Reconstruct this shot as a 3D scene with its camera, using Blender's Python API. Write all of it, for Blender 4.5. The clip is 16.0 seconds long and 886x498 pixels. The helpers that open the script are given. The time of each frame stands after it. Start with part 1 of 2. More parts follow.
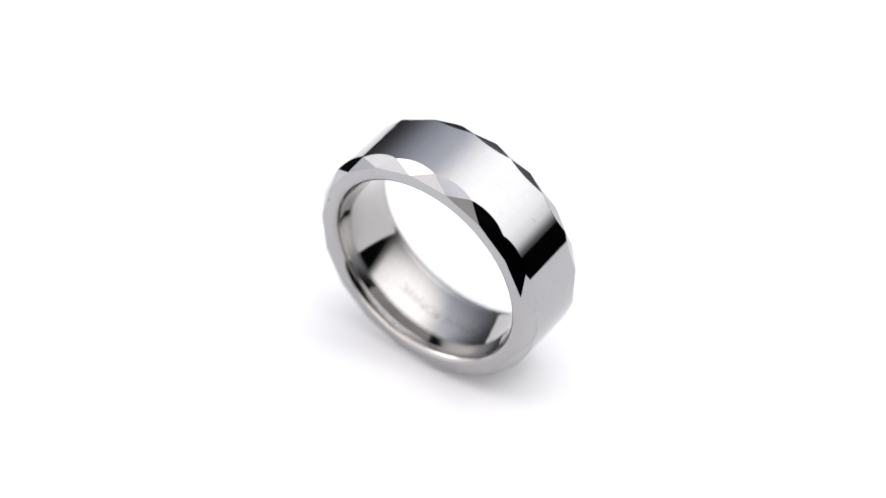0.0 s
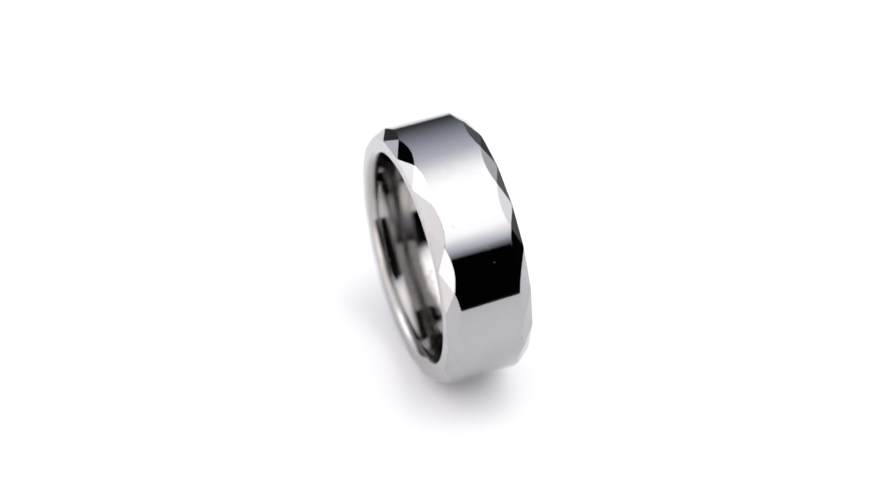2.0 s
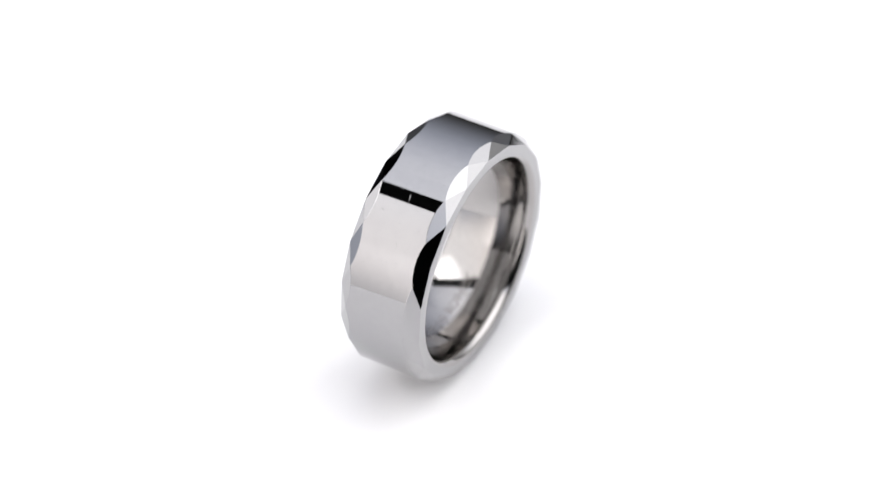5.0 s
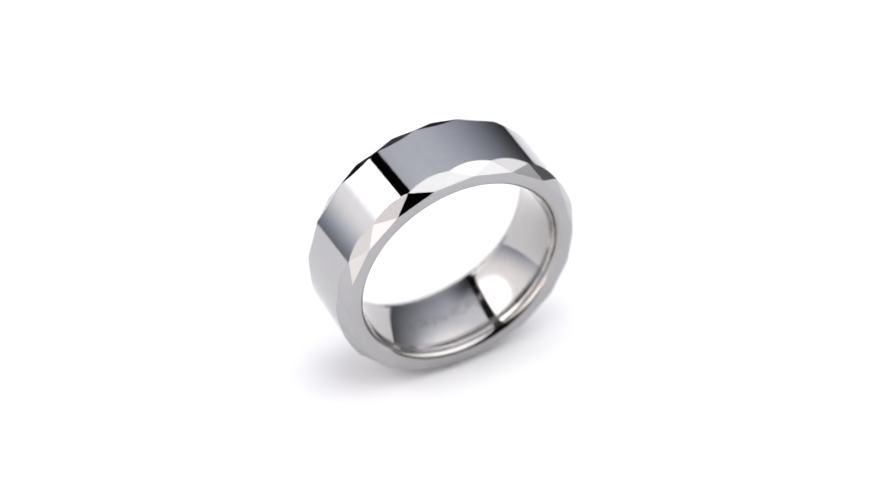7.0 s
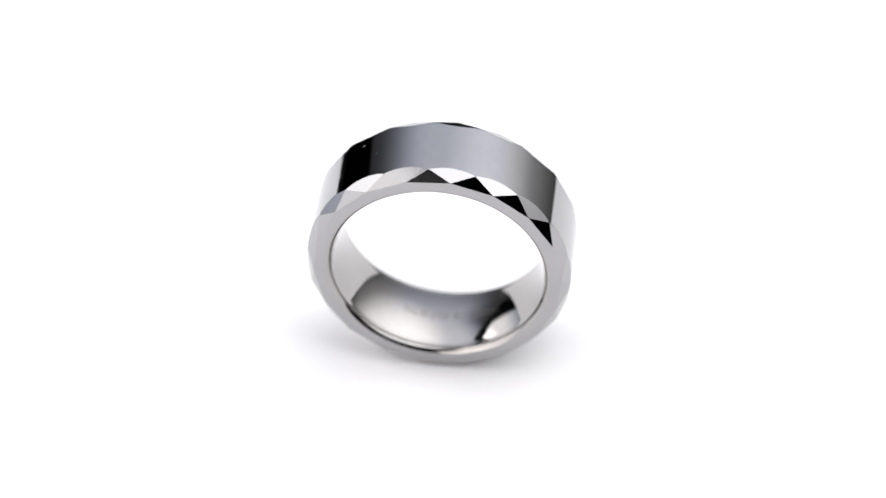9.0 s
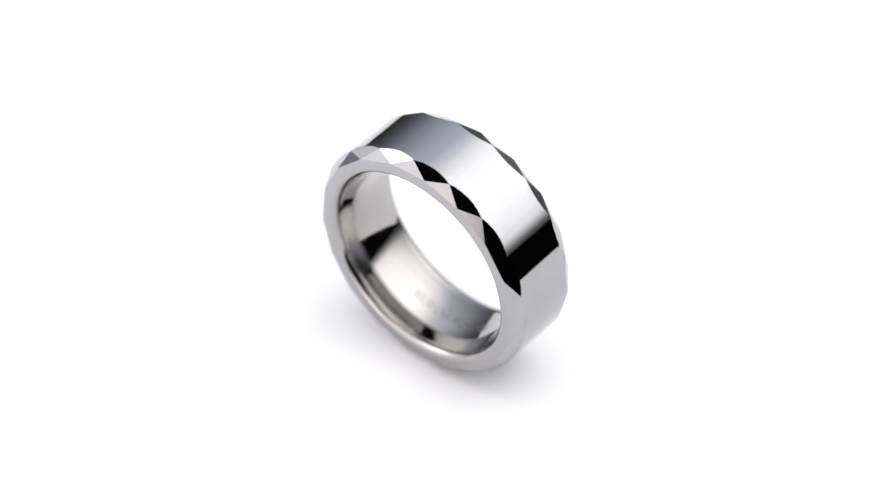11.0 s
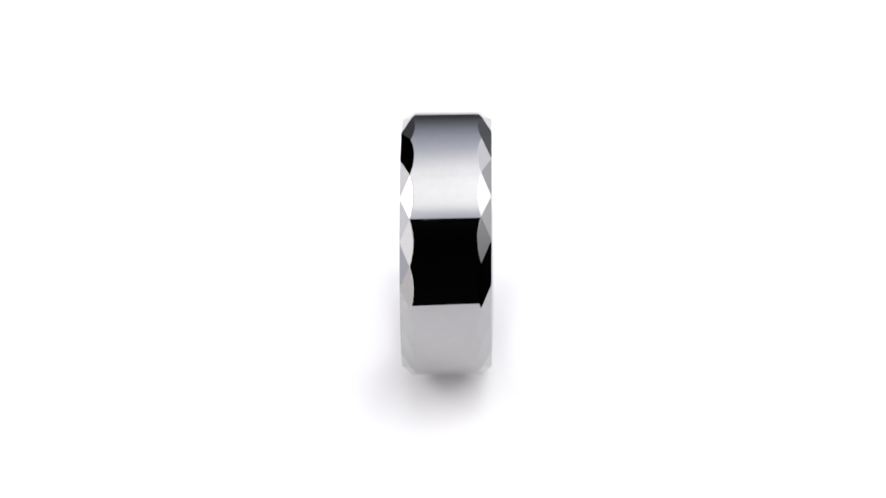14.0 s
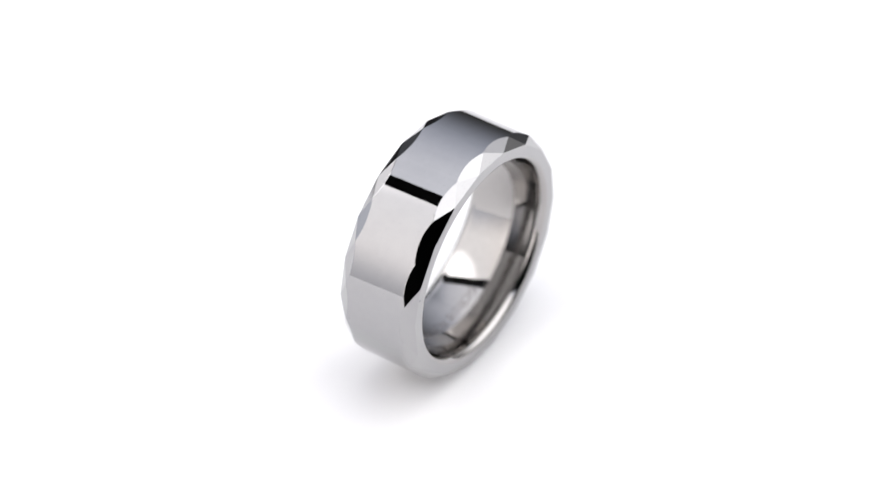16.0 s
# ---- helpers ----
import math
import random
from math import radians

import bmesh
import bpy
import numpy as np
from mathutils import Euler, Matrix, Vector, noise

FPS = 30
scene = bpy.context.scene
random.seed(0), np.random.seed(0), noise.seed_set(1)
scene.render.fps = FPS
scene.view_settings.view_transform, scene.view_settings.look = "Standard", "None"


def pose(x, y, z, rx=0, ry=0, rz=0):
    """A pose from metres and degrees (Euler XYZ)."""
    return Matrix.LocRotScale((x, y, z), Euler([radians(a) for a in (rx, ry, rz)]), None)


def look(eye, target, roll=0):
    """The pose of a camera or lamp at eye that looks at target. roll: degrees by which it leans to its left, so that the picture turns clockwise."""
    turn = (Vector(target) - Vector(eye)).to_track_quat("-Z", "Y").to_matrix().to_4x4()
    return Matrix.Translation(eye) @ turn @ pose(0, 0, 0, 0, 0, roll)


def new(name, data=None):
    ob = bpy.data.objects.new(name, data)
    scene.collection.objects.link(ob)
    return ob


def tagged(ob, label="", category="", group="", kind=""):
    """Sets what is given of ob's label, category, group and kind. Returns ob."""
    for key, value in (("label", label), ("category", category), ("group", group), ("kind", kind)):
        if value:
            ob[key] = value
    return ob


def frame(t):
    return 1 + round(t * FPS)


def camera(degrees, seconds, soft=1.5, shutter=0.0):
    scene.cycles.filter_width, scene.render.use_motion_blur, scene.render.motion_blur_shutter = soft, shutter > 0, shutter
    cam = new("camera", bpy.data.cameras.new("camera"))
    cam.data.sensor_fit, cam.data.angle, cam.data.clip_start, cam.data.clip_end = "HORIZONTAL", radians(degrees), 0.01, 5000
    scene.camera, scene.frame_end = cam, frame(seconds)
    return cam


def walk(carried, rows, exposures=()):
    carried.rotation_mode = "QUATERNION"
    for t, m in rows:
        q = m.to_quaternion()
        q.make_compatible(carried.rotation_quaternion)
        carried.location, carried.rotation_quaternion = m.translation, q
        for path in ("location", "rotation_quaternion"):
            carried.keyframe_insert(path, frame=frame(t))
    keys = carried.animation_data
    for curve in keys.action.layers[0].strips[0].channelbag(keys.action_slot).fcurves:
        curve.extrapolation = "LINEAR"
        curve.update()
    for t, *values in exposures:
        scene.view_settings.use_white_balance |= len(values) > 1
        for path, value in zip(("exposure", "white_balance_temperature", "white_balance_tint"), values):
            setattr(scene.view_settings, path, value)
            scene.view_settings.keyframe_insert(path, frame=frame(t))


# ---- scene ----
# A polished tungsten ring stands on a turning white plate, between two lit diffusion screens in a dark studio.
cam = camera(15.080, 16.0, soft=1.5)
EYE = (0.000000, -0.224436, 0.225068)
AIM = (-0.000265, -0.000223, 0.011938)
walk(cam, [(0.0, look(EYE, AIM, -0.886)), (16.0, look(EYE, AIM, -0.886))])
cam.data.dof.use_dof = True
cam.data.dof.focus_distance = 0.3003
cam.data.dof.aperture_fstop = 17.0

# ---- turning and ring sizes, metres and degrees ----
R_OUT = 0.012175           # outer radius of the band
R_VERT = 0.011507          # corners of the side face
R_HOLE = 0.010340          # edge of the hole in the side face
R_IN = 0.009453            # narrowest part of the bore
X_CUSP = 0.003191          # half width of the band at its cusps
X_SIDE = 0.004100          # half width of the ring
N_FACET = 18
PHASE = 44.056            # first cusp, from the top towards the front
TWIST = -0.667            # the two cut edges are slightly out of step
OFF_X, OFF_Y = -0.000144, -0.000316
LEAN = 0.024
TURN_START = 53.464
TURN_RATE = -16.7663        # degrees a second

# ---- world ----
world = bpy.data.worlds.new("studio_dark")
world.use_nodes = True
world.node_tree.nodes["Background"].inputs["Color"].default_value = (0.004, 0.004, 0.005, 1)
world.node_tree.nodes["Background"].inputs["Strength"].default_value = 1.0
scene.world = world
scene.view_settings.exposure = 0.0

# strengths of the two lit screens
TOP_BASE, TOP_HOT = 2.68, 1.40
LEFT_BASE, LEFT_HOT = 1.80, 2.80


# ---- materials ----
def material(name):
    m = bpy.data.materials.new(name)
    m.use_nodes = True
    return m, m.node_tree.nodes, m.node_tree.links, m.node_tree.nodes["Principled BSDF"]


def mix_colour(nodes, links, fac, a, b):
    n = nodes.new("ShaderNodeMix")
    n.data_type = "RGBA"
    links.new(fac, n.inputs[0])
    n.inputs[6].default_value, n.inputs[7].default_value = (*a, 1), (*b, 1)
    return n.outputs[2]


def noise_out(nodes, links, coords, scale, detail=4.0):
    n = nodes.new("ShaderNodeTexNoise")
    n.inputs["Scale"].default_value, n.inputs["Detail"].default_value = scale, detail
    links.new(coords, n.inputs["Vector"])
    return n.outputs["Fac"]


def map_range(nodes, links, value, a, b, c=0.0, d=1.0, smooth=True):
    n = nodes.new("ShaderNodeMapRange")
    n.interpolation_type = "SMOOTHSTEP" if smooth else "LINEAR"
    n.clamp = True
    links.new(value, n.inputs["Value"])
    for key, v in (("From Min", a), ("From Max", b), ("To Min", c), ("To Max", d)):
        n.inputs[key].default_value = v
    return n.outputs["Result"]


def calc(nodes, links, op, a, b=None, clamp=False):
    n = nodes.new("ShaderNodeMath")
    n.operation, n.use_clamp = op, clamp
    for i, v in enumerate((a, b)):
        if v is None:
            continue
        if isinstance(v, (int, float)):
            n.inputs[i].default_value = v
        else:
            links.new(v, n.inputs[i])
    return n.outputs[0]


def dot(nodes, links, vec, xyz):
    n = nodes.new("ShaderNodeVectorMath")
    n.operation = "DOT_PRODUCT"
    links.new(vec, n.inputs[0])
    n.inputs[1].default_value = xyz
    return n.outputs["Value"]


def surface(name, a, b, scale, rough=0.6, metal=0.0, bump=0.0, rough_var=0.0, fine=6.0):
    m, nodes, links, bsdf = material(name)
    co = nodes.new("ShaderNodeTexCoord").outputs["Object"]
    broad, grain = noise_out(nodes, links, co, scale), noise_out(nodes, links, co, scale * fine, 6.0)
    both = calc(nodes, links, "ADD", calc(nodes, links, "MULTIPLY", broad, 0.6), calc(nodes, links, "MULTIPLY", grain, 0.4))
    links.new(mix_colour(nodes, links, map_range(nodes, links, both, 0.35, 0.65), a, b), bsdf.inputs["Base Color"])
    bsdf.inputs["Metallic"].default_value = metal
    links.new(map_range(nodes, links, grain, 0.3, 0.7, rough - rough_var, rough + rough_var), bsdf.inputs["Roughness"])
    if bump:
        n = nodes.new("ShaderNodeBump")
        n.inputs["Strength"].default_value = bump
        n.inputs["Distance"].default_value = 0.0002
        links.new(grain, n.inputs["Height"])
        links.new(n.outputs["Normal"], bsdf.inputs["Normal"])
    return m


TUNGSTEN = surface("polished_tungsten", (0.374, 0.371, 0.377), (0.390, 0.387, 0.392), 180, rough=0.03, metal=1.0, rough_var=0.012)
BORE = surface("polished_bore", (0.378, 0.366, 0.358), (0.40, 0.388, 0.379), 260, rough=0.07, metal=1.0, rough_var=0.025)
ETCHED = surface("etched_mark", (0.26, 0.24, 0.228), (0.31, 0.287, 0.273), 900, rough=0.24, metal=1.0, rough_var=0.08)
ACRYLIC = surface("white_acrylic", (0.835, 0.835, 0.842), (0.85, 0.85, 0.857), 30, rough=0.55, rough_var=0.05)
DUST = surface("pale_dust", (0.37, 0.37, 0.37), (0.40, 0.40, 0.40), 2000, rough=0.16, metal=1.0)
DARK_RED = surface("dark_red_matt", (0.028, 0.0025, 0.0025), (0.044, 0.0035, 0.0035), 300, rough=0.9, bump=0.3)
BLACK_PLASTIC = surface("black_plastic", (0.012, 0.012, 0.013), (0.02, 0.02, 0.021), 60, rough=0.5, bump=0.2, rough_var=0.1)
BLACK_CLOTH = surface("black_cloth", (0.008, 0.008, 0.009), (0.014, 0.014, 0.015), 90, rough=0.95, bump=0.4)
DARK_PAINT = surface("dark_paint", (0.010, 0.010, 0.011), (0.016, 0.016, 0.017), 3, rough=0.9)


def top_glow():
    """Diffusion cloth lit through by one lamp: brightest over the lamp, fading down towards its low back edge."""
    m, nodes, links, bsdf = material("lit_top_cloth")
    co = nodes.new("ShaderNodeTexCoord").outputs["Object"]
    n = nodes.new("ShaderNodeVectorMath")
    n.operation = "NORMALIZE"
    links.new(co, n.inputs[0])
    way = n.outputs["Vector"]
    across, z = dot(nodes, links, way, (1, 0, 0)), dot(nodes, links, way, (0, 0, 1))
    height = calc(nodes, links, "ADD", z, calc(nodes, links, "MULTIPLY", calc(nodes, links, "MULTIPLY", across, across), 0.228))
    base = map_range(nodes, links, height, -0.23, 2.0)
    hot = map_range(nodes, links, dot(nodes, links, way, HOT_TOP), 0.56, 1.0)
    # emission is turned down by hand towards the front, right and left edges
    right = map_range(nodes, links, across, -0.1, 0.08)
    front = map_range(nodes, links, dot(nodes, links, way, HEM_FRONT), 0.0, 0.25, 0.62, 1.0)
    front = calc(nodes, links, "MAXIMUM", front, calc(nodes, links, "SUBTRACT", 1.0, right))
    front = calc(nodes, links, "MULTIPLY", front, map_range(nodes, links, dot(nodes, links, way, HEM_RIGHT), 0.0, 0.17, 0.08, 1.0))
    left = map_range(nodes, links, dot(nodes, links, way, Vector(HEM_LEFT).normalized()), 0.0, 0.42, 0.05, 1.0)
    left = calc(nodes, links, "MAXIMUM", left, map_range(nodes, links, z, 0.45, 0.8))
    power = calc(nodes, links, "ADD", calc(nodes, links, "MULTIPLY", base, TOP_BASE), calc(nodes, links, "MULTIPLY", hot, TOP_HOT))
    weave = map_range(nodes, links, noise_out(nodes, links, co, 25), 0.3, 0.7, 0.985, 1.015)
    for gain in (front, left, weave):
        power = calc(nodes, links, "MULTIPLY", power, gain)
    bsdf.inputs["Base Color"].default_value = (0.05, 0.05, 0.05, 1)
    cool = calc(nodes, links, "MAXIMUM", map_range(nodes, links, power, 0.3, 2.2), map_range(nodes, links, across, 0.35, 0.75))
    links.new(mix_colour(nodes, links, cool, (0.865, 0.92, 1.09), (1.0, 0.992, 1.008)), bsdf.inputs["Emission Color"])
    links.new(power, bsdf.inputs["Emission Strength"])
    return m


def left_glow():
    """The side cloth, lit by a lamp behind its back half and fading low down."""
    m, nodes, links, bsdf = material("lit_side_cloth")
    co = nodes.new("ShaderNodeTexCoord").outputs["Object"]
    n = nodes.new("ShaderNodeVectorMath")
    n.operation = "NORMALIZE"
    links.new(co, n.inputs[0])
    way = n.outputs["Vector"]
    z = dot(nodes, links, way, (0, 0, 1))
    az = calc(nodes, links, "ARCTAN2", dot(nodes, links, way, (1, 0, 0)), dot(nodes, links, way, (0, -1, 0)))
    dim = map_range(nodes, links, az, radians(-47), radians(-24))
    dim = calc(nodes, links, "MULTIPLY", dim, map_range(nodes, links, z, 0.45, 0.80))
    mask = calc(nodes, links, "SUBTRACT", 1.0, dim)
    hem = map_range(nodes, links, az, radians(-11.8), radians(-15.2))
    hot = map_range(nodes, links, dot(nodes, links, way, HOT_LEFT), 0.91, 1.0)
    low = map_range(nodes, links, z, -0.22, 0.35, 0.14, 1.0)
    near_low = map_range(nodes, links, z, -0.25, 0.45, 0.48, 1.02)
    ahead = map_range(nodes, links, az, radians(-113), radians(-76))
    low = calc(nodes, links, "ADD", calc(nodes, links, "MULTIPLY", low, calc(nodes, links, "SUBTRACT", 1.0, ahead)),
               calc(nodes, links, "MULTIPLY", near_low, ahead))
    # brighter patch put into the emission low at the front end, no separate lamp
    lamp = calc(nodes, links, "MULTIPLY", map_range(nodes, links, z, 0.53, 0.40), map_range(nodes, links, az, radians(-58), radians(-40)))
    lamp = calc(nodes, links, "MULTIPLY", lamp, map_range(nodes, links, az, radians(-12), radians(-25), 0.15, 1.0))
    low = calc(nodes, links, "ADD", low, calc(nodes, links, "MULTIPLY", lamp, 0.6))
    sum_ = calc(nodes, links, "ADD", calc(nodes, links, "MULTIPLY", low, LEFT_BASE), calc(nodes, links, "MULTIPLY", hot, LEFT_HOT))
    for gain in (mask, hem):
        sum_ = calc(nodes, links, "MULTIPLY", sum_, gain)
    bsdf.inputs["Base Color"].default_value = (0.05, 0.05, 0.05, 1)
    cool = mix_colour(nodes, links, map_range(nodes, links, sum_, 0.5, 1.8), (0.87, 0.925, 1.07), (1.0, 0.982, 0.995))
    warm = nodes.new("ShaderNodeMix")
    warm.data_type = "RGBA"
    links.new(map_range(nodes, links, az, radians(-85), radians(-35)), warm.inputs[0])
    links.new(cool, warm.inputs[6])
    warm.inputs[7].default_value = (1.0, 0.945, 0.925, 1)
    links.new(warm.outputs[2], bsdf.inputs["Emission Color"])
    links.new(sum_, bsdf.inputs["Emission Strength"])
    return m


def heading(az, el):
    """Unit vector: az 0 towards the camera's side, 90 to its right; el up."""
    a, b = radians(az), radians(el)
    return Vector((math.sin(a) * math.cos(b), -math.cos(a) * math.cos(b), math.sin(b)))


HEM_LEFT, HEM_FRONT, HEM_RIGHT = (1.0, 0.587, 0.345), (0.76, 1.0, 0.49), (-0.10, 0.559, 0.823)
HOT_TOP, HOT_LEFT = heading(90, 52.7), heading(-116, 44)
TOP_CLOTH, SIDE_CLOTH = top_glow(), left_glow()


# ---- builders ----
def part(name, bm, mat, parent=None, label=""):
    me = bpy.data.meshes.new(name)
    bm.to_mesh(me)
    bm.free()
    me.materials.append(mat)
    ob = new(name, me)
    if parent is not None:
        ob.parent = parent
    return tagged(ob, label)


def revolve(bm, profile, axis="z", steps=192, smooth=True, closed=False):
    """Turns a profile of (along the axis, radius) round z or x."""
    rings = []
    for h, r in profile:
        row = []
        for i in range(steps):
            a = 2 * math.pi * i / steps
            row.append(bm.verts.new((r * math.cos(a), r * math.sin(a), h) if axis == "z" else (h, -r * math.sin(a), r * math.cos(a))))
        rings.append(row)
    pairs = list(zip(rings, rings[1:])) + ([(rings[-1], rings[0])] if closed else [])
    for lo, hi in pairs:
        for i in range(steps):
            f = bm.faces.new((lo[i], lo[(i + 1) % steps], hi[(i + 1) % steps], hi[i]))
            f.smooth = smooth
    return rings


def block(bm, x0, x1, y0, y1, z0, z1):
    m = Matrix.Translation(((x0 + x1) / 2, (y0 + y1) / 2, (z0 + z1) / 2)) @ Matrix.Diagonal((x1 - x0, y1 - y0, z1 - z0, 1))
    bmesh.ops.create_cube(bm, size=1, matrix=m)


# ---- studio: dark room and table ----
TABLE_Z = -0.125
ROOM = 1.9


def studio():
    def wall(name, *size, mat=DARK_PAINT, label=""):
        bm = bmesh.new()
        block(bm, *size)
        tagged(part(name, bm, mat), label, kind="structure")
    wall("floor", -ROOM, ROOM, -ROOM, ROOM, -0.95, -0.87, label="dark matt studio floor under the table")
    wall("ceiling", -ROOM, ROOM, -ROOM, ROOM, 1.7, 1.78, label="unlit dark studio ceiling")
    wall("wall_north", -ROOM, ROOM, ROOM, ROOM + 0.1, -0.87, 1.7, label="unlit dark studio wall")
    wall("wall_south", -ROOM, ROOM, -ROOM - 0.1, -ROOM, -0.87, 1.7, label="unlit dark studio wall")
    wall("wall_east", ROOM, ROOM + 0.1, -ROOM, ROOM, -0.87, 1.7, label="unlit dark studio wall")
    wall("wall_west", -ROOM - 0.1, -ROOM, -ROOM, ROOM, -0.87, 1.7, label="unlit dark studio wall")
    table = tagged(new("studio_table"), "black cloth-covered studio table under the turntable", "table")
    table.location = (0, 0, -0.87)
    top = TABLE_Z + 0.87
    bm = bmesh.new()
    block(bm, -0.75, 0.75, -0.7, 0.75, top - 0.03, top)
    bmesh.ops.bevel(bm, geom=list(bm.edges), offset=0.006, segments=2, affect="EDGES")
    part("tabletop", bm, BLACK_CLOTH, table)
    for x in (-0.68, 0.68):
        for y in (-0.63, 0.68):
            bm = bmesh.new()
            block(bm, x - 0.025, x + 0.025, y - 0.025, y + 0.025, 0, top - 0.03)
            part("leg", bm, BLACK_PLASTIC, table)


def red_stand_in():
    """An added dark red block beside the turntable, out of view, standing in for an unknown red thing; seen in the
    ring as a dim red gleam.
    """
    box = tagged(new("red_reflection_block"), "dark red block added out of view for the red gleam in the ring", "box")
    box.matrix_basis = pose(*(heading(66, 0) * 0.30).xy, TABLE_Z, 0, 0, 23)
    for name, z0, z1, grow in (("lower_part", 0, 0.078, 0.0), ("upper_part", 0.0785, 0.125, 0.0015)):
        bm = bmesh.new()
        block(bm, -0.031 - grow, 0.031 + grow, -0.031 - grow, 0.031 + grow, z0, z1)
        bmesh.ops.bevel(bm, geom=list(bm.edges), offset=0.004, segments=3, affect="EDGES")
        part(name, bm, DARK_RED, box)


def screen(name, label, radius, cuts, mat):
    """A curved diffusion cloth stretched on a thin dark hem, cut out of a dome."""
    bm = bmesh.new()
    bmesh.ops.create_uvsphere(bm, u_segments=96, v_segments=64, radius=radius)
    for n in cuts:
        n = Vector(n)
        geom = list(bm.verts) + list(bm.edges) + list(bm.faces)
        off = Vector((0, 0, 0)) if len(n) == 3 else Vector((0, 0, n[3]))
        bmesh.ops.bisect_plane(bm, geom=geom, plane_co=off, plane_no=n.to_3d(), clear_inner=True)
    for f in bm.faces:
        f.smooth = True
    thing = tagged(new(name), label, "softbox")
    cloth = part("diffuser", bm, mat, thing)
    rim = bmesh.new()
    rim.from_mesh(cloth.data)
    rim_edges = [e for e in rim.edges if e.is_boundary]
    quads = []
    for e in rim_edges:
        quads.append([v.co.copy() for v in e.verts])
    rim.free()
    hem = bmesh.new()
    for a, b in quads:
        vs = [hem.verts.new(c) for c in (a * 1.001, b * 1.001, b * 1.02, a * 1.02)]
        hem.faces.new(vs)
    bmesh.ops.remove_doubles(hem, verts=hem.verts, dist=1e-5)
    part("hem", hem, BLACK_CLOTH, cloth, "black edge tape")
    return thing


def turntable():
    """A motor base that stands still on the table and the plate that turns on it. Returns the plate."""
    thing = tagged(new("turntable"), "round white matt acrylic turntable plate on a black motor base", "turntable")
    thing.location = (0, 0, TABLE_Z)
    bm = bmesh.new()
    top = -0.0065 - TABLE_Z
    revolve(bm, [(0.0, 0.001), (0.0, 0.068), (0.004, 0.070), (0.05, 0.066), (top - 0.014, 0.05), (top, 0.048), (top, 0.001)], steps=96)
    part("motor_base", bm, BLACK_PLASTIC, thing, "black plastic motor base")
    bm = bmesh.new()
    revolve(bm, [(-0.0065, 0.0005), (-0.0065, PLATE_R - 0.0008), (-0.0057, PLATE_R), (-0.0008, PLATE_R), (-0.0002, PLATE_R - 0.0003), (0.0, PLATE_R - 0.001), (0.0, 0.0005)], smooth=False)
    bmesh.ops.holes_fill(bm, edges=[e for e in bm.edges if e.is_boundary], sides=0)
    plate = part("plate", bm, ACRYLIC, thing, "white matt acrylic plate, slowly turning")
    plate.location = (0, 0, -TABLE_Z)
    return plate


PLATE_R = 0.088


# ---- the ring ----
STEP = 2 * math.pi / N_FACET
HALF = STEP / 2
SLOPE = (X_SIDE - X_CUSP) / (R_OUT * math.cos(HALF) - R_VERT)


def around(x, r, a):
    """A point of the ring: along its axis, from it, and the angle from the top towards the front."""
    return Vector((x, -r * math.sin(a), r * math.cos(a)))


def scallop(a):
    """Half width of the band at the angle a from the middle of a cut."""
    return X_SIDE - (R_OUT * math.cos(a) - R_VERT) * SLOPE


def outer_band(parent, phases):
    bm = bmesh.new()
    steps = N_FACET * 24
    rows = []
    for side in (-1, 1):
        row = []
        for i in range(steps):
            a = i * 2 * math.pi / steps
            local = a % STEP - HALF
            row.append(bm.verts.new(around(side * scallop(local), R_OUT, phases[side] + a)))
        rows.append(row)
    for i in range(steps):
        j = (i + 1) % steps
        bm.faces.new((rows[0][i], rows[0][j], rows[1][j], rows[1][i])).smooth = True
    bmesh.ops.recalc_face_normals(bm, faces=bm.faces)
    band = part("outer_band", bm, TUNGSTEN, parent, "mirror-polished outer band with scalloped borders")
    # a hair-fine worn chamfer along each scalloped border
    fine = 0.000032
    lean = math.hypot(SLOPE, 1)
    for side in (-1, 1):
        bm = bmesh.new()
        near, far = [], []
        for i in range(steps):
            a = i * 2 * math.pi / steps
            w = scallop(a % STEP - HALF)
            near.append(bm.verts.new(around(side * (w - fine), R_OUT + 0.000003, phases[side] + a)))
            far.append(bm.verts.new(around(side * (w + fine * SLOPE / lean), R_OUT - fine / lean + 0.000005, phases[side] + a)))
        for i in range(steps):
            j = (i + 1) % steps
            quad = (near[i], near[j], far[j], far[i])
            bm.faces.new(quad if side > 0 else quad[::-1]).smooth = True
        part("worn_border", bm, TUNGSTEN, band)
    bm = bmesh.new()
    deep, x = 0.0006, scallop(0) - 0.0002
    revolve(bm, [(-x, R_OUT - 0.00002), (-x, R_OUT - deep), (x, R_OUT - deep), (x, R_OUT - 0.00002)], axis="x", steps=144, smooth=False, closed=True)
    part("core", bm, TUNGSTEN, parent)
    return band


def wedge(outline, inward):
    """A facet: its flat polished face and a little depth behind it."""
    bm = bmesh.new()
    top = [bm.verts.new(c) for c in outline]
    low = [bm.verts.new(c + inward) for c in outline]
    bm.faces.new(top)
    bm.faces.new(low[::-1])
    n = len(top)
    for i in range(n):
        bm.faces.new((top[i], low[i], low[(i + 1) % n], top[(i + 1) % n]))
    bmesh.ops.recalc_face_normals(bm, faces=bm.faces)
    me = bpy.data.meshes.new("facet")
    bm.to_mesh(me)
    bm.free()
    me.materials.append(TUNGSTEN)
    return me


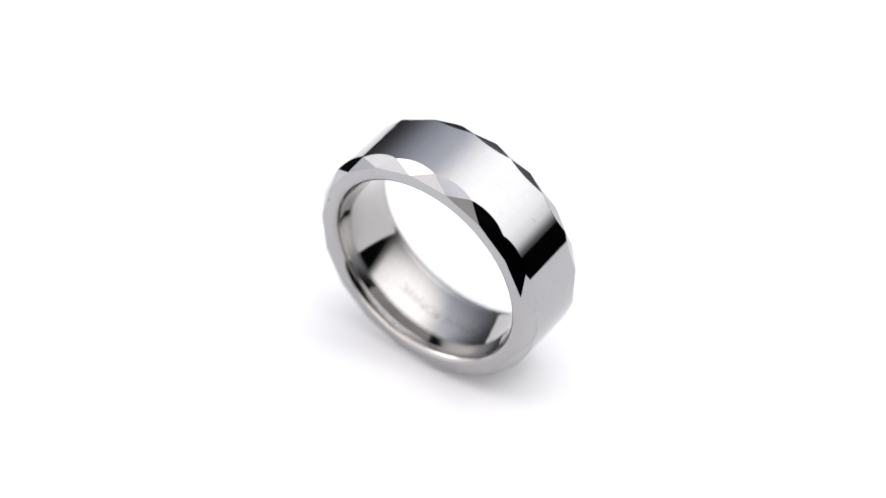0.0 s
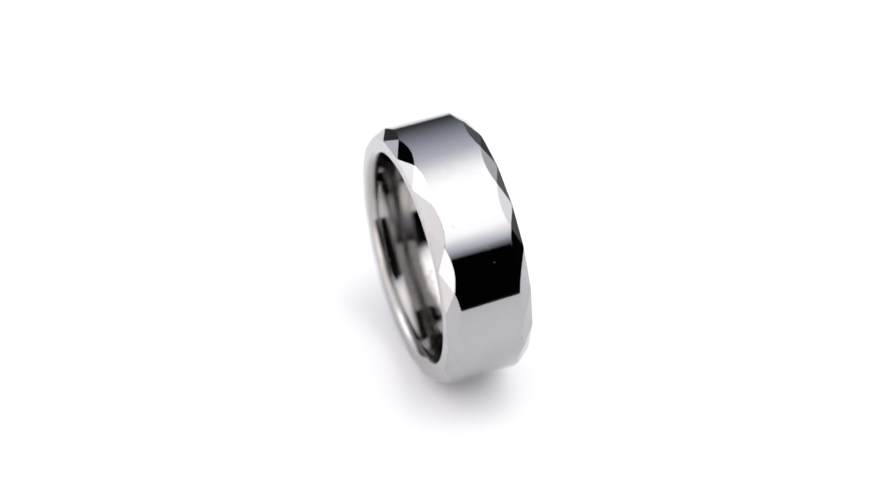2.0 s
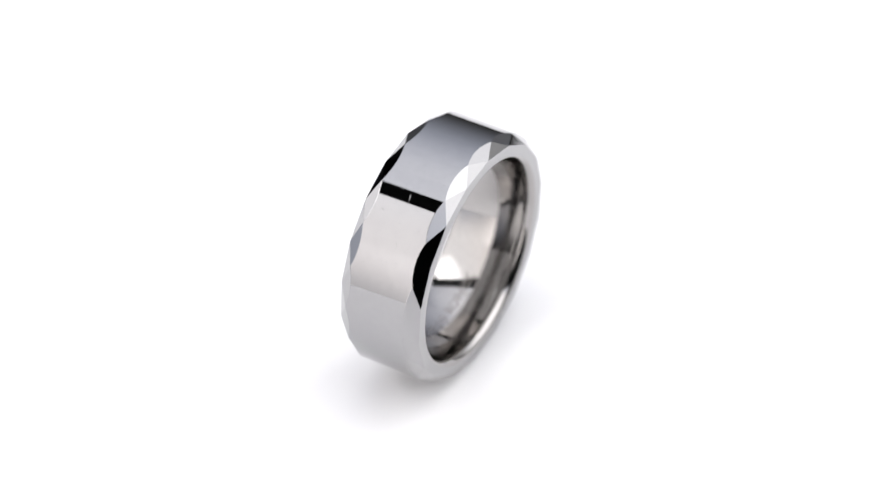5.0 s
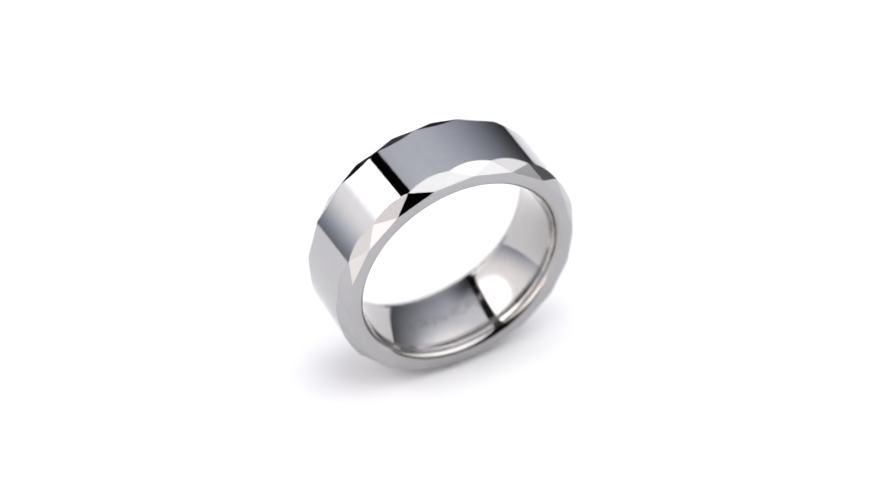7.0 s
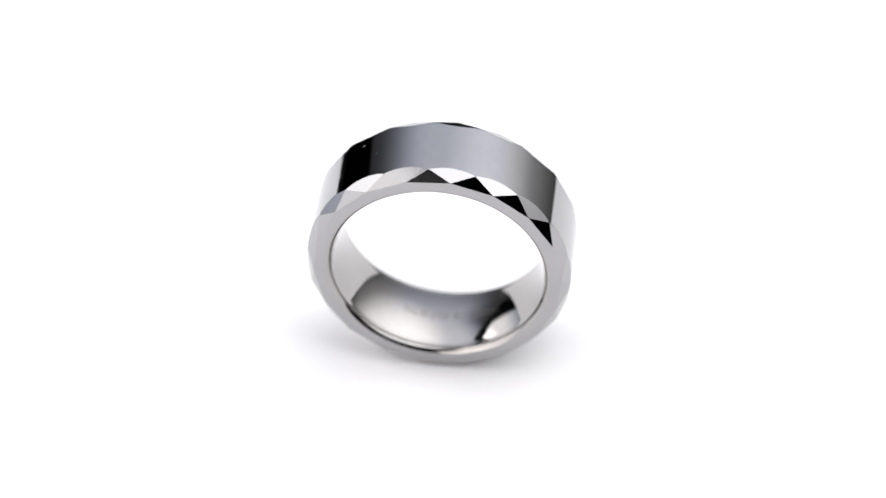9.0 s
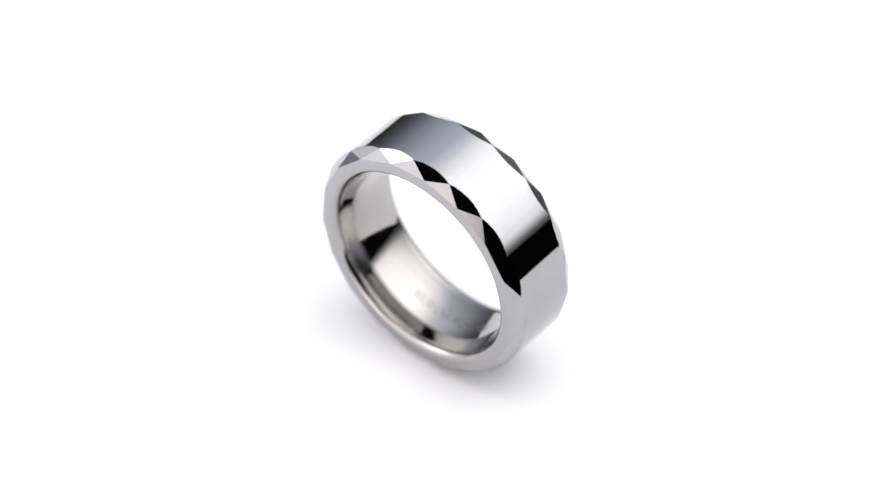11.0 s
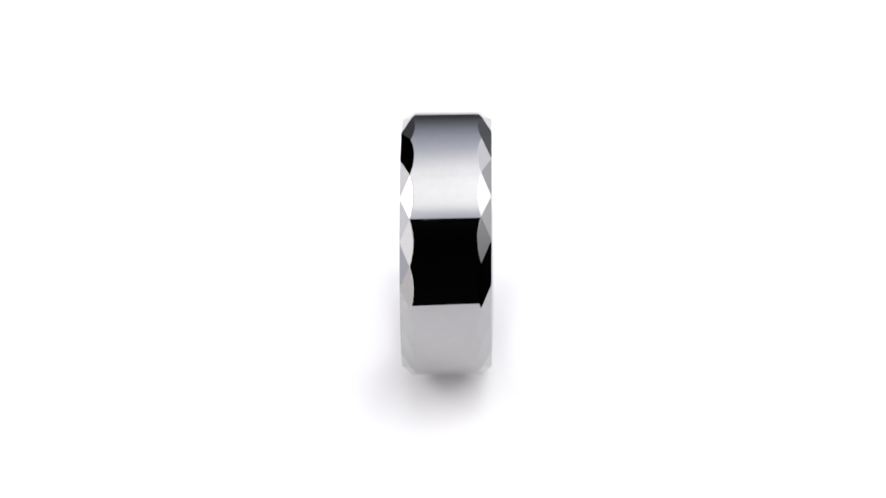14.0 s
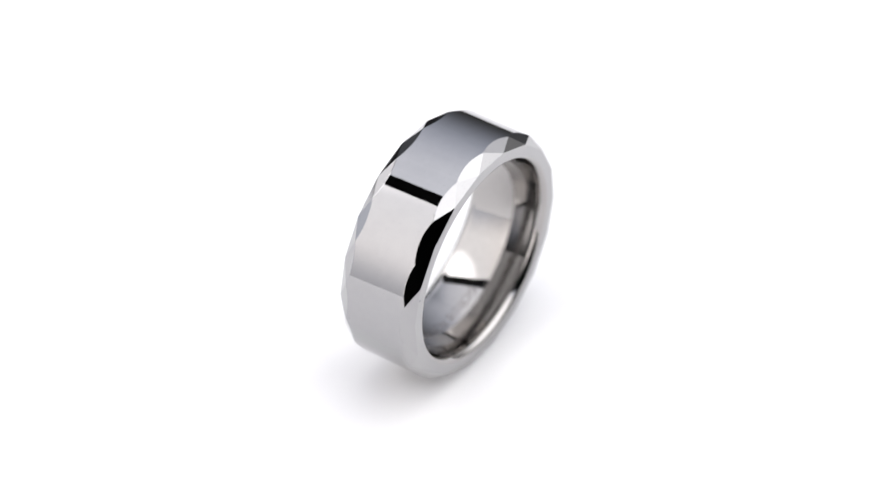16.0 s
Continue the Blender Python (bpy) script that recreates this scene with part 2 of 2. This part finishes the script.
def faceted_edge(parent, side, phase):
    bm = bmesh.new()
    revolve(bm, [(side * (X_CUSP - 0.0008), R_OUT - 0.0008), (side * (X_SIDE - 0.0004), R_VERT - 0.0006),
                 (side * (X_SIDE - 0.0004), R_HOLE + 0.0003), (side * (X_CUSP - 0.0008), R_HOLE + 0.0003)],
            axis="x", steps=72, smooth=False, closed=True)
    edge = part("faceted_edge", bm, TUNGSTEN, parent, "bevelled edge cut into alternating triangular facets")
    inward = Vector((-side * 0.00018, 0, -0.00025))
    # curved-base facets pointing outwards, and straight-base facets between them
    arc = [around(side * scallop(HALF * (2 * i / 14 - 1)), R_OUT, HALF * (2 * i / 14 - 1)) for i in range(15)]
    low = wedge(arc + [around(side * X_SIDE, R_VERT, 0)], inward)
    high = wedge([around(side * X_CUSP, R_OUT, 0), around(side * X_SIDE, R_VERT, -HALF), around(side * X_SIDE, R_VERT, HALF)], inward)
    for k in range(N_FACET):
        for me, a in ((low, (k + 0.5) * STEP), (high, k * STEP)):
            ob = new("facet", me)
            ob.parent = edge
            ob.matrix_basis = Matrix.Rotation(phase + a, 4, "X")
    return edge


def side_face(parent, side, phase):
    bm = bmesh.new()
    steps = N_FACET * 16
    rim, hole, back = [], [], []
    for i in range(steps):
        a = i * 2 * math.pi / steps
        local = a % STEP - HALF
        r = R_VERT * math.cos(HALF) / math.cos(local)
        at = phase + HALF + a
        rim.append(bm.verts.new(around(side * X_SIDE, r, at)))
        hole.append(bm.verts.new(around(side * X_SIDE, R_HOLE, at)))
        back.append(bm.verts.new(around(side * (X_SIDE - 0.0003), r - 0.0001, at)))
    for i in range(steps):
        j = (i + 1) % steps
        bm.faces.new((rim[i], rim[j], hole[j], hole[i]))
        bm.faces.new((rim[j], rim[i], back[i], back[j]))
    return part("side_face", bm, TUNGSTEN, parent, "flat polished side of the ring")


LIP = 0.000830
DOME = 0.000376


def bore_radius(x):
    """Radius of the bore at x along the axis: gently domed, with rolled lips."""
    inner = X_SIDE - LIP
    r = R_IN + DOME * (min(abs(x), inner) / inner) ** 2
    d = max(0.0, abs(x) - inner) / LIP
    return r + (R_HOLE - R_IN - DOME) * (1 - math.sqrt(max(0.0, 1 - (0.97 * d) ** 2))) / (1 - math.sqrt(1 - 0.97 ** 2))


def bore(parent):
    bm = bmesh.new()
    xs = [X_SIDE - LIP * (1 - math.sin(math.pi / 2 * i / 20)) for i in range(21)]
    xs = [-x for x in xs[::-1]] + [(X_SIDE - LIP) * (i / 14 - 1) for i in range(1, 28)] + xs
    revolve(bm, [(x, bore_radius(x)) for x in xs], axis="x", steps=288)
    return part("bore", bm, BORE, parent, "rounded comfort-fit inner surface, softly polished")


def engraving(parent):
    """A faint row of unreadable marks etched into the bore, as plain bars."""
    rng = random.Random(4)
    a = 157.0
    first = True
    while a < 213.0:
        bm = bmesh.new()
        da = rng.uniform(0.00013, 0.00022) / R_IN
        x0, x1 = -0.00062 + rng.uniform(0, 0.0003), 0.00052 - rng.uniform(0, 0.0004)
        ends = ((x0, 0), (x1, 0), (x1, 1), (x0, 1))
        top = [bm.verts.new(around(x, bore_radius(x) - 0.000008, radians(a) + da * b)) for x, b in ends]
        low = [bm.verts.new(around(x, bore_radius(x) + 0.00005, radians(a) + da * b)) for x, b in ends]
        bm.faces.new(top)
        for k in range(4):
            bm.faces.new((top[k], low[k], low[(k + 1) % 4], top[(k + 1) % 4]))
        part("engraved_bar", bm, ETCHED, parent, "faint etched mark" if first else "")
        first = False
        a += rng.choice((1.7, 2.3, 2.3, 4.2))


def hairline(parent, x0, a0, x1, a1, wide):
    """A light hairline mark on the outer band, slightly bowed."""
    bm = bmesh.new()
    last = None
    for i in range(7):
        u = i / 6
        x, a = x0 + (x1 - x0) * u + 0.00006 * math.sin(math.pi * u), radians(a0 + (a1 - a0) * u)
        w = wide * (0.35 + math.sin(math.pi * u)) / 2
        row = [bm.verts.new(around(x + d * w, R_OUT + 0.000004 * (1 - abs(d)) + 0.000002, a)) for d in (-1, 0, 1)]
        if last:
            for k in range(2):
                bm.faces.new((last[k], last[k + 1], row[k + 1], row[k]))
        last = row
    part("hairline", bm, DUST, parent, "pale hairline mark")


def speck(parent, place, normal, size):
    """A tiny dark pit in the polish."""
    bm = bmesh.new()
    turn = normal.to_track_quat("Z", "Y").to_matrix().to_4x4()
    bmesh.ops.create_circle(bm, cap_ends=True, segments=9, radius=size, matrix=Matrix.Translation(place + normal * 0.000006) @ turn @ Matrix.Diagonal((1, 0.7, 1, 1)))
    part("speck", bm, BLACK_PLASTIC, parent, "tiny dark pit in the polish")


def build_ring():
    thing = tagged(new("ring"), "polished tungsten finger ring with faceted edges standing on the white plate", "ring")
    phases = {s: radians(PHASE + s * TWIST) for s in (-1, 1)}
    band = outer_band(thing, phases)
    for x0, a0, x1, a1, w in ((0.00048, 47.4, 0.00064, 50.6, 0.00005), (0.00092, 55.7, 0.00102, 56.2, 0.00005),
                              (-0.00212, 35.6, -0.0018, 37.8, 0.00004), (-0.00006, 26.4, 0.00004, 29.6, 0.00004)):
        hairline(band, x0, a0, x1, a1, w)
    for s in (-1, 1):
        faceted_edge(thing, s, phases[s])
        face = side_face(thing, s, phases[s])
        if s < 0:
            speck(face, around(-X_SIDE, 0.0111, radians(288.1)), Vector((-1, 0, 0)), 0.00008)
    speck(band, around(0.00285, R_OUT, radians(264.4)), around(0, 1, radians(264.4)), 0.00005)
    engraving(bore(thing))
    return thing


studio()
red_stand_in()
screen("overhead_softbox", "large curved white diffusion screen lit above the turntable", 0.62,
       [HEM_LEFT, HEM_FRONT, HEM_RIGHT, (0, 0, 1, -0.115)], TOP_CLOTH)
screen("side_softbox", "curved white diffusion screen lit beside the turntable", 0.56,
       [(-1.0, -0.62, -0.54), (-1.0, -0.369, -0.546), (0, 0, 1, -0.115), (-0.983, 0.182, 0.0), (-0.72, -0.69, 0.0), (-1.004, 0.275, 1.0)], SIDE_CLOTH)
plate = turntable()
ring = build_ring()


def motions():
    """Plate and ring turn together at one steady rate."""
    times = [i / 10 for i in range(161)]
    spin, carry = [], []
    for t in times:
        a = TURN_START + TURN_RATE * t
        c, s = math.cos(radians(a)), math.sin(radians(a))
        spin.append((t, pose(0, 0, -TABLE_Z, 0, 0, a)))
        carry.append((t, pose(c * OFF_X - s * OFF_Y, s * OFF_X + c * OFF_Y, R_OUT + 0.00002, 0, LEAN, a)))
    walk(plate, spin)
    walk(ring, carry)


motions()
